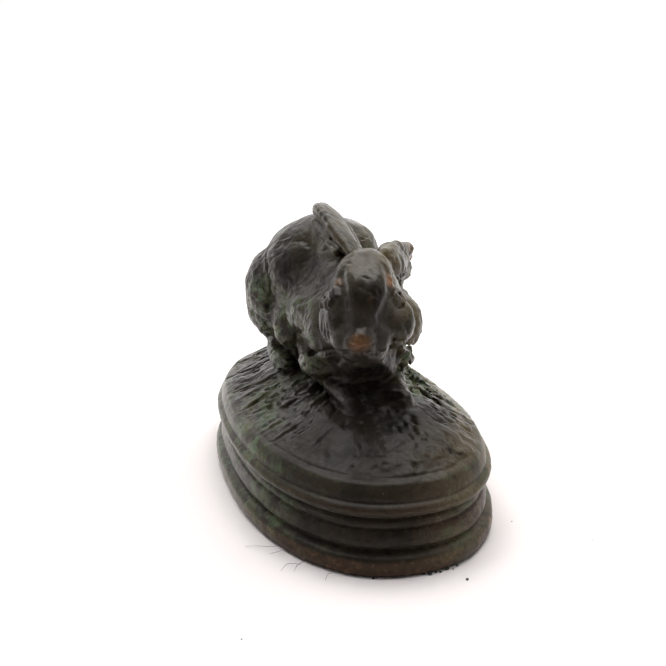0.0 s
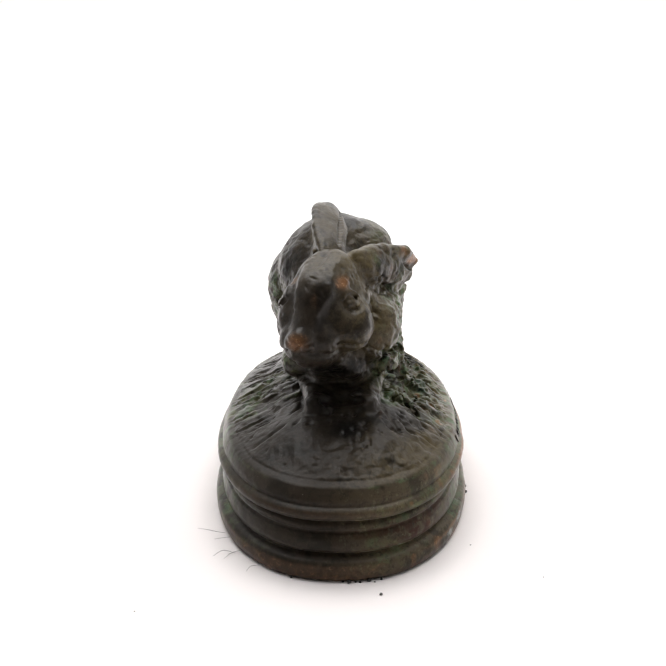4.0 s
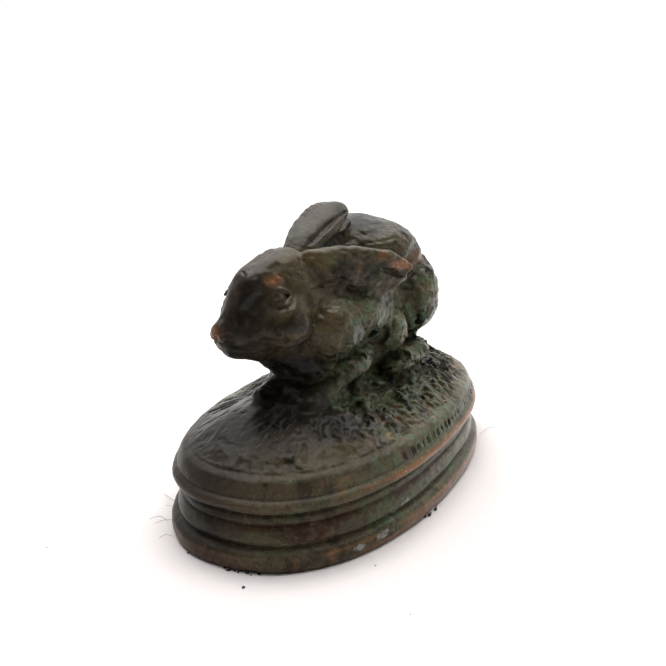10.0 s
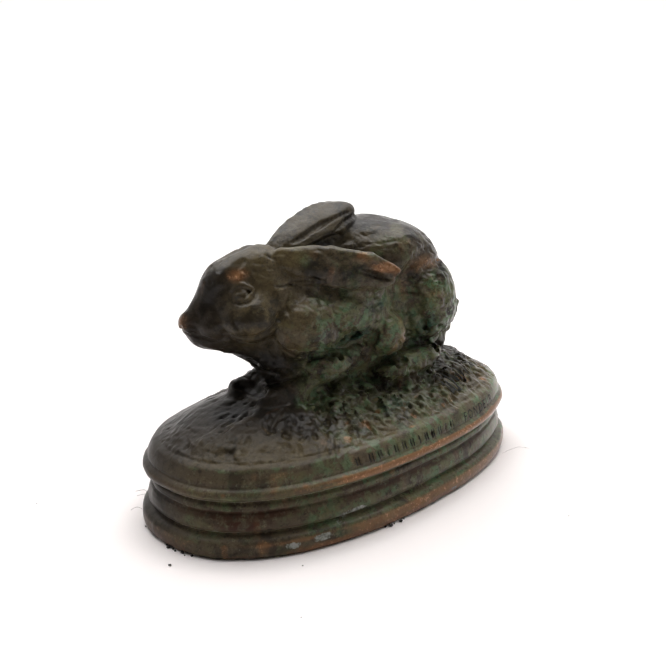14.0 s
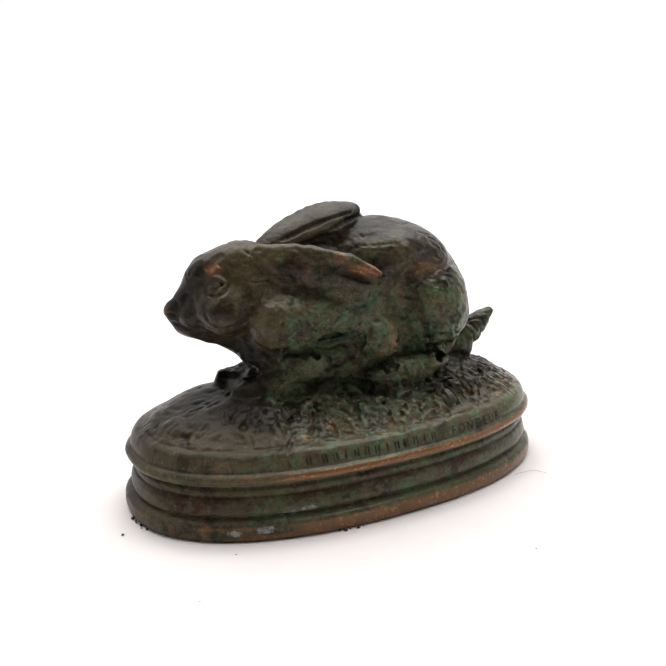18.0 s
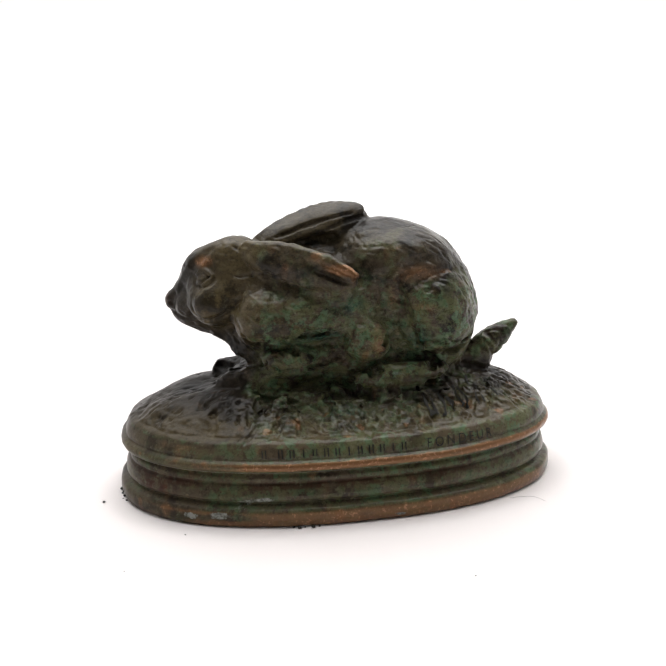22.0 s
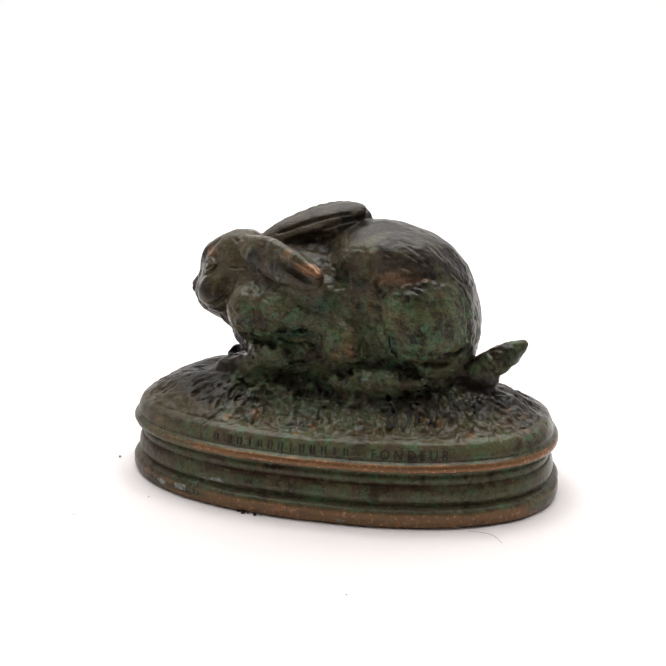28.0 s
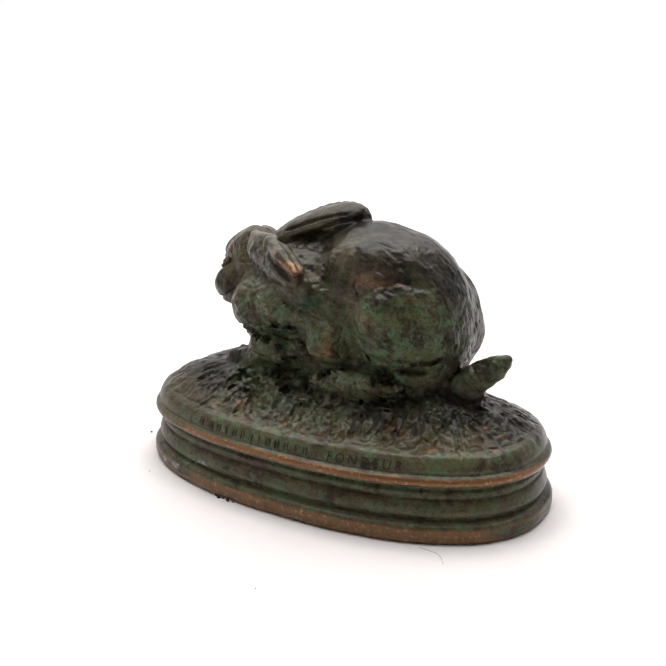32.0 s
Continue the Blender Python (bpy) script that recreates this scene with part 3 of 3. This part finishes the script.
    # upright blades along the foot of the animal
    for i in range(24):
        cx = -15.5 + 1.1 * i + 0.7 * math.sin(i * 2.4)
        cy = -10.2 - 3.0 * smooth(-16, -6, cx)
        crease([(cx + 0.3, cy + 0.8, 17.9), (cx + 0.4 * math.sin(i * 5), cy - 1.5 - 1.1 * math.sin(i * 3.7), 16.0)], 0.38 + 0.2 * math.sin(i * 1.7) ** 2, 0.3)
    # tail ribs
    for i in range(7):
        crease([(25.0 + i * 0.85, -3.0, 22.6 + i * 0.5), (26.8 + i * 0.7, -3.2, 19.6 + i * 0.85)], 0.2, -0.06)
    # tool marks: fur on the animal, grass on the ground
    band = lambda v, lo, hi: smooth(lo, lo + 0.8, v) * smooth(hi, hi - 0.8, v)
    backward = lambda p: np.stack([np.full(len(p), 1.0), 0.12 * np.sign(p[:, 1]), -0.55 + 0 * p[:, 0]], 1)
    outward = lambda p: np.stack([p[:, 0] * 0.35, p[:, 1], 0 * p[:, 0]], 1) / (np.hypot(p[:, 0] * 0.35, p[:, 1])[:, None] + 0.1)
    coat = lambda p: (1 - smooth(-7.4, -8.2, p[:, 1]) * smooth(33.4, 34.2, p[:, 2]) * smooth(2.5, 1.5, p[:, 0])) * smooth(20, 21, p[:, 2]) * smooth(-13, -10, p[:, 0]) * smooth(42.5, 41, p[:, 2] - 1.5 * smooth(4, 8, p[:, 0]))
    clay.strokes(1000, lambda p, n: coat(p) * (1 - 0.5 * smooth(32, 36, p[:, 2])), backward, 2.2, 0.20, 0.06, 3)
    clay.strokes(300, lambda p, n: coat(p) * smooth(30, 24, p[:, 2]), backward, 1.8, 0.36, 0.16, 4)
    clay.strokes(460, lambda p, n: smooth(-13, -15, p[:, 0]) * smooth(25, 26, p[:, 2]), backward, 1.7, 0.24, 0.09, 8)
    clay.strokes(800, lambda p, n: band(p[:, 2], 13.6, 19.5) * smooth(0.3, 0.6, n[:, 2]) * (1 - 0.92 * smooth(-13, -19, p[:, 0])), outward, 4.4, 0.45, 0.30, 5)
    clay.strokes(260, lambda p, n: band(p[:, 2], 13.5, 18.5) * smooth(0.4, 0.6, n[:, 2]) * smooth(-14, -19, p[:, 0]), outward, 2.0, 0.3, 0.08, 11)
    clay.strokes(700, lambda p, n: band(p[:, 2], 13.4, 19.5) * smooth(2, -4, p[:, 1]), outward, 1.6, 0.36, 0.18, 6)
    clay.strokes(170, lambda p, n: band(p[:, 2], 13.4, 19.5) * smooth(0.4, 0.6, n[:, 2]) * smooth(4, 7, p[:, 1]) * smooth(-21, -16, p[:, 0]), outward, 6.5, 0.55, 0.38, 9)
    clay.strokes(120, lambda p, n: band(p[:, 2], 13.2, 15.0) * smooth(-8, -12, p[:, 1]), outward, 1.8, 0.34, 0.2, 10)
    # unevenness of the casting
    idx, (px, py, pz) = clay.near(0.85)
    body = smooth(17, 21, pz)
    soil = smooth(12.2, 13.4, pz) * (1 - body)
    lump = grain(px / 2.6, py / 2.6, pz / 2.6)
    ridge = lambda k, o: 0.32 - np.abs(grain(px / k + o, py / k + 2 * o, pz / (k * 0.8) + o))
    crag = ridge(2.3, 31) * 0.26 + ridge(1.25, 17) * 0.24 + ridge(0.7, 5) * 0.15
    rough = np.maximum(smooth(-10, -16, px) * smooth(24, 26, pz), 0.7 * np.maximum(smooth(15, 19, px), smooth(34, 40, pz)))
    wx, wy, wz = [0.9 * grain(px / 3 + o, py / 3, pz / 3 + o) for o in (3, 11, 23)]
    chisel = 0.36 * (0.55 - facets((px + wx) / 2.9, (py + wy) / 2.0, (pz + wz + 0.4 * px) / 1.9, 0)) + 0.15 * (0.55 - facets((px + wx) / 1.3, (py + wy) / 1.0, (pz + wz + 0.4 * px) / 0.9, 9))
    chisel *= 1 - 0.85 * smooth(-14, -12, px) * smooth(3, 1, px) * smooth(-6.5, -8.5, py) * smooth(33, 34.5, pz)
    chisel *= (1 - 0.75 * smooth(11, 17, px) * smooth(22, 26, pz)) * (1 - 0.45 * smooth(32, 38, pz)) * (1 - 0.6 * smooth(-15, -19, px) * smooth(26, 28, pz)) * (1 - 0.9 * smooth(40, 43, pz) * smooth(7, 4, px))
    pit = grain(px / 0.8 + 9, py / 0.8, pz / 0.8)
    cast = grain(px / 4, py / 4, pz / 2 + 40) * 0.08 + grain(px / 1.3, py / 1.3, pz / 0.8 + 20) * 0.03 + crag * 0.12 * smooth(22, 16, pz)
    clay.field[idx] += (body * (chisel + lump * 0.10 + crag * (1 - 0.75 * rough) * (1 - 0.5 * smooth(0, 4, py)) * (0.05 + 0.95 * smooth(42, 39, pz))) + soil * (1 - 0.55 * smooth(3, 8, py)) * (0.8 * chisel * (1 - 0.5 * smooth(-13, -19, px)) + lump * 0.22 + crag * (0.9 - 0.42 * smooth(-13, -19, px)) + pit * 0.08) * (1 - 0.7 * smooth(-14, -18, px) * smooth(15.6, 16.6, pz)) + cast).astype(np.float32)
    return clay.mesh(), inlays(clay)


def surface_marks(v):
    """Where the bronze is worn to copper, gone green, olive or rusty, or scraped, and where shade is put into its
    colour.
    """
    x, y, z = v.T
    spot = lambda cx, cy, cz, rx, ry, rz: np.exp(-(((x - cx) / rx) ** 2 + ((y - cy) / ry) ** 2 + ((z - cz) / rz) ** 2))
    streak = 0.65 * grain(x / 3.7, y / 3.7, z / 3.7) + 0.5 * grain(x / 1.5 + 7, y / 1.5, z / 1.5) + 0.25 * grain(x / 0.6, y / 0.6 + 4, z / 0.6)
    long = grain(x / 7.0 + 3, y / 7.0, z / 1.6)
    # lighter patina on the -y side, brightened further to imitate frontal light
    flank = smooth(4, -8, y)
    rim = oval(x, y)
    front = smooth(-13, -19, x) * smooth(29, 26, z) * smooth(11.0, 14.0, z)
    wear = (0.25 + 0.75 * flank * smooth(-30, -12, x)) * smooth(0.75, 0.35, np.abs(z - 9.6)) * smooth(-1.3, -0.9, rim) * smooth(-1.2, -0.5, long)
    wear += 0.7 * (0.5 + 0.5 * flank * smooth(-34, -22, x)) * smooth(3.0, 2.2, z) * smooth(-1.0, -0.3, rim) * smooth(-1.1, -0.3, long + 0.3 * streak)
    wear += 1.8 * spot(-1.2, -12.4, 37.6, 3.6, 1.8, 0.9) + 0.6 * spot(-5.0, -10.2, 39.2, 3.0, 1.6, 0.9) + 0.95 * spot(-22.4, -0.9, 38.0, 1.9, 1.6, 1.1)
    wear += 0.7 * spot(-28.0, 6.0, 30.8, 1.8, 2.2, 1.5) + 0.6 * spot(11.5, -9.0, 36.2, 4.2, 4.0, 1.6)
    wear += 0.6 * spot(7.2, -9.6, 32, 1.5, 4.0, 3.5) + 0.6 * spot(4.6, -10.4, 25.0, 2.2, 2.4, 2.4) + 0.5 * spot(-20, 6.5, 37.8, 1.4, 1.4, 1)
    wear += 0.45 * spot(12, -11.2, 31, 3.0, 2.5, 1.6) + 0.3 * spot(-17, -5, 21, 2, 2, 1.5) + 0.3 * spot(-25.5, 3.4, 36.0, 0.9, 0.9, 2.5)
    low = flank * smooth(12.6, 13.2, z) * smooth(17.0, 14.5, z)
    wear += 0.62 * (1 - front) * smooth(0.3, 0.7, grain(x / 2.4 + 5, y / 1.6, z / 1.0)) * low + 0.35 * smooth(0.5, 0.85, grain(x / 2.0 + 8, y / 2.0, z / 2.0)) * flank
    green = 0.12 + 0.66 * flank + 0.45 * smooth(6, 12, y) - 0.7 * smooth(30, 37, z) - 0.65 * smooth(-13, -18, x) * smooth(16, 20, z)
    green -= 0.35 * smooth(18.5, 16.5, z) * smooth(12.8, 13.4, z) + 0.2 * smooth(12.8, 12.2, z)
    green -= 0.3 * smooth(3, 12, x) * smooth(12.8, 13.8, z) * smooth(20.5, 19.5, z) + 0.5 * front + 0.45 * smooth(-20, -29, x) * smooth(12.8, 12.2, z)
    green += 0.45 * streak - 0.6 * smooth(-16, -24, x) * smooth(12.5, 13.5, z)
    olive = 0.5 * smooth(-11, -15, x) * smooth(-27, -21, x) * smooth(24, 27, z) * (0.1 + 0.9 * smooth(2, -3, y)) + 0.4 * smooth(37, 41, z) * smooth(6, 0, x) + 0.45 * flank * low + 0.3 * flank * smooth(0.0, 0.6, streak)
    olive += 0.5 * spot(-10, -8, 28.5, 6, 3, 4) + 0.8 * spot(-20.5, -4, 31.5, 3.0, 2.5, 2.5) + 0.6 * spot(4.6, -11.5, 26, 3, 2, 3.5) + 0.5 * spot(5, -12, 19.5, 6, 2.5, 1.8)
    rust = 0.75 * smooth(0.75, 0.3, np.abs(z - 6.3)) * flank * smooth(-0.5, 0.2, long) + 1.8 * spot(-31.6, -11.0, 4.9, 3.4, 3.2, 0.7)
    scrape = spot(-15.6, -19.6, 4.2, 2.6, 2.2, 0.7) + spot(-18.8, -18.9, 3.6, 2.2, 2.2, 0.8) + 0.9 * spot(-22.4, -18, 2.0, 2.2, 2.5, 0.8)
    scrape += 0.8 * spot(-26.5, -15.9, 1.6, 2.0, 2.0, 0.8) + 0.8 * spot(5.5, -20.6, 0.9, 1.6, 1.5, 0.5) + 0.7 * spot(-34.5, -8.9, 4.0, 1.6, 2, 0.5)
    scrape += 0.9 * spot(-30.3, -2.8, 14.8, 0.5, 0.5, 0.6) + 0.8 * spot(6.5, 12.3, 33.0, 0.9, 1.2, 0.9)
    teal = 0.9 * spot(-4.6, -8.6, 26.2, 3.0, 2.5, 1.0) + 0.7 * spot(-10, -8.6, 25.0, 2.5, 2.5, 0.8) + 0.9 * spot(10.4, -11, 25.0, 2.6, 2.5, 1.6) + 0.6 * spot(7.6, -10.5, 29, 1.2, 2.5, 3.5) + 0.5 * spot(0, -9.5, 31.5, 3, 2.5, 1.6) + 0.5 * spot(-2, -14.5, 15.8, 9, 2, 1.0)
    # near-black patina on the mound front; shade under chin and chest painted in
    dark_patina_shade = spot(-24.8, -1.2, 17.0, 3.0, 2.6, 1.4) + 0.7 * spot(-21.5, -5.5, 17, 2.5, 1.5, 1.2) + 0.8 * spot(-22, 1, 20, 3, 4, 1.5) + 0.9 * spot(-19.5, 0.5, 24.0, 4, 6, 2.6)
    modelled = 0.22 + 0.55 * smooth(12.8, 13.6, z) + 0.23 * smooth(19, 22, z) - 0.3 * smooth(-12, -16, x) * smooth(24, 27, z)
    # darker band of ground along the foot of the animal
    ground_band = smooth(14.2, 15.6, z) * smooth(20.0, 19.0, z) * smooth(-14.5, -12.0, y)
    return {"flank": (0.12 + 0.88 * flank) * (1 - 0.6 * ground_band) * (1 - 0.45 * smooth(33, 38, z)) * (1 - 0.55 * smooth(3, 12, x) * smooth(12.8, 13.8, z) * smooth(20.5, 19.5, z)) * (1 - 0.6 * smooth(10, 17, x) * smooth(20, 23, z)) * (1 - 0.75 * front) * (1 - 0.55 * smooth(-15, -20, x) * smooth(26, 28, z)), "modelled": modelled, "dark_patina_shade": dark_patina_shade, "dull": smooth(-14, -22, x) * smooth(30, 26, z), "teal": teal, "wear": wear, "verdigris": green, "olive": olive, "rust": rust, "scrape": scrape}


def make_statuette():
    (verts, quads), (letter_verts, letter_faces) = sculpt()
    marks = surface_marks(np.concatenate([verts, letter_verts]))
    me = bpy.data.meshes.new("rabbit_statuette")
    co = (np.concatenate([verts, letter_verts]) + np.array([0.0, -0.25, 0.0])) * 0.001
    loops = np.concatenate([quads.ravel()] + [np.array(f) + len(verts) for f in letter_faces])
    sizes = np.concatenate([np.full(len(quads), 4), [len(f) for f in letter_faces]]).astype(int)
    me.vertices.add(len(co))
    me.vertices.foreach_set("co", co.ravel())
    me.loops.add(len(loops))
    me.loops.foreach_set("vertex_index", loops)
    me.polygons.add(len(sizes))
    me.polygons.foreach_set("loop_start", np.concatenate([[0], np.cumsum(sizes)[:-1]]))
    me.polygons.foreach_set("use_smooth", [True] * len(sizes))
    me.materials.append(BRONZE)
    me.materials.append(MARK_SHADE)
    me.polygons.foreach_set("material_index", np.concatenate([np.zeros(len(quads)), np.ones(len(letter_faces))]).astype(int))
    me.update(calc_edges=True)
    me.validate()
    for name, values in marks.items():
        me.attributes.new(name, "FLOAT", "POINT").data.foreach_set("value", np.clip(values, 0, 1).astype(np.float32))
    return tagged(new("rabbit_statuette", me), "dark green patinated bronze rabbit crouching on an oval moulded plinth", "statuette")


# -- dust, fibres and grit lying on the turntable --
def make_fibre(points, thick):
    """A lint fibre: a thin tube through points (millimetres) lying on the disc."""
    pts = [Vector(p) for p in points]
    fine = []
    for i in range(len(pts) - 1):
        p0, p1, p2, p3 = pts[max(0, i - 1)], pts[i], pts[i + 1], pts[min(len(pts) - 1, i + 2)]
        for j in range(6):
            t = j / 6
            fine.append(0.5 * (2 * p1 + (p2 - p0) * t + (2 * p0 - 5 * p1 + 4 * p2 - p3) * t * t + (3 * p1 - p0 - 3 * p2 + p3) * t ** 3))
    fine.append(pts[-1])
    verts, faces = [], []
    for i, p in enumerate(fine):
        d = (fine[min(i + 1, len(fine) - 1)] - fine[max(i - 1, 0)]).normalized()
        side = d.cross(Vector((0, 0, 1))).normalized()
        up = side.cross(d)
        r = thick * (0.55 + 0.45 * math.sin(math.pi * (i + 1) / (len(fine) + 1)))
        for a in range(5):
            q = p + (side * math.cos(a * 1.2566) + up * math.sin(a * 1.2566)) * r
            verts.append(q * 0.001)
        if i:
            faces += [((i - 1) * 5 + a, (i - 1) * 5 + (a + 1) % 5, i * 5 + (a + 1) % 5, i * 5 + a) for a in range(5)]
    faces += [(4, 3, 2, 1, 0), tuple(range(len(verts) - 5, len(verts)))]
    return tagged(mesh_object("lint_fibre", verts, faces, FIBRE), "thin curled grey lint fibre lying on the white turntable", "fibre", group="lint fibres")


def make_crumb(name, x, y, r, mat, label, category, group, rng, flat=0.6):
    bm = bmesh.new()
    bmesh.ops.create_icosphere(bm, subdivisions=2, radius=1.0)
    for v in bm.verts:
        k = r * (0.75 + 0.5 * rng.random()) * 0.001
        v.co = Vector((v.co.x * k * 1.2, v.co.y * k, max(-0.9, v.co.z) * k * flat))
    low = min(v.co.z for v in bm.verts)
    turn = rng.random() * 6.28
    for v in bm.verts:
        c = Matrix.Rotation(turn, 3, "Z") @ v.co
        v.co = Vector((c.x + x * 0.001, c.y + y * 0.001, c.z - low))
    me = bpy.data.meshes.new(name)
    bm.to_mesh(me)
    bm.free()
    me.materials.append(mat)
    return tagged(new(name, me), label, category, group=group)


def make_litter():
    rng = random.Random(5)
    off = (0.1, -0.25)
    out = []
    for line, thick in (([(-22.6, 21.6, 0.1), (-23.3, 20.2, 0.3), (-24.3, 18.6, 0.5), (-24.2, 17.2, 0.2)], 0.034),
                        ([(-25.8, 18.6, 0.1), (-26.0, 17.2, 0.4), (-25.4, 15.8, 0.3)], 0.027),
                        ([(-30.6, 18.0, 0.1), (-29.6, 16.8, 0.4), (-30.0, 15.0, 0.2)], 0.034),
                        ([(-31.4, 16.4, 0.1), (-30.2, 15.6, 0.3), (-29.2, 14.2, 0.2)], 0.03),
                        ([(-34.8, 12.9, 0.1), (-34.0, 12.3, 0.5), (-33.6, 11.2, 0.3)], 0.027),
                        ([(24.4, -17.6, 0.1), (26.4, -18.0, 0.3), (28.2, -18.6, 0.4), (29.6, -20.0, 0.1)], 0.027)):
        out.append(make_fibre([(x + off[0], y + off[1], z) for x, y, z in line], thick))
    for x, y, r in ((-40.2, -5.4, 0.20), (-27.5, -18.9, 0.10), (10.9, -38.4, 0.09), (-44.0, 26.0, 0.09), (-36.0, -27.5, 0.08)):
        out.append(make_crumb("dust_speck", x + off[0], y + off[1], r, DUST, "tiny grey speck of dust on the white turntable", "dust", "dust specks", rng))
    for x, y, r in ((-37.2, -0.4, 0.20), (-37.5, -1.2, 0.34), (-37.3, -2.1, 0.22), (-37.4, -2.7, 0.30), (-37.0, -3.9, 0.40), (-37.2, -4.7, 0.18), (-36.6, -5.6, 0.34),
                    (-36.2, 6.6, 0.20), (-11.3, -20.1, 0.30), (-10.5, -20.5, 0.36), (-9.6, -20.4, 0.22), (-8.4, -20.7, 0.34), (-7.4, -20.5, 0.18)):
        out.append(make_crumb("grit", x + off[0], y + off[1], r * (0.45 + 0.4 * rng.random()), GRIT, "dark crumb of grit at the foot of the plinth", "grit", "crumbs of grit", rng, 0.8))
    return out


turntable = make_turntable()
statuette = make_statuette()
litter = make_litter()


def motions():
    """The turntable and all that lies on it turn together at one steady rate."""
    rows = [(float(t), pose(0, 0, 0, 0, 0, TURN_START + TURN_RATE * t)) for t in range(int(CLIP) + 1)]
    for thing in (turntable, statuette, *litter):
        walk(thing, rows)


motions()
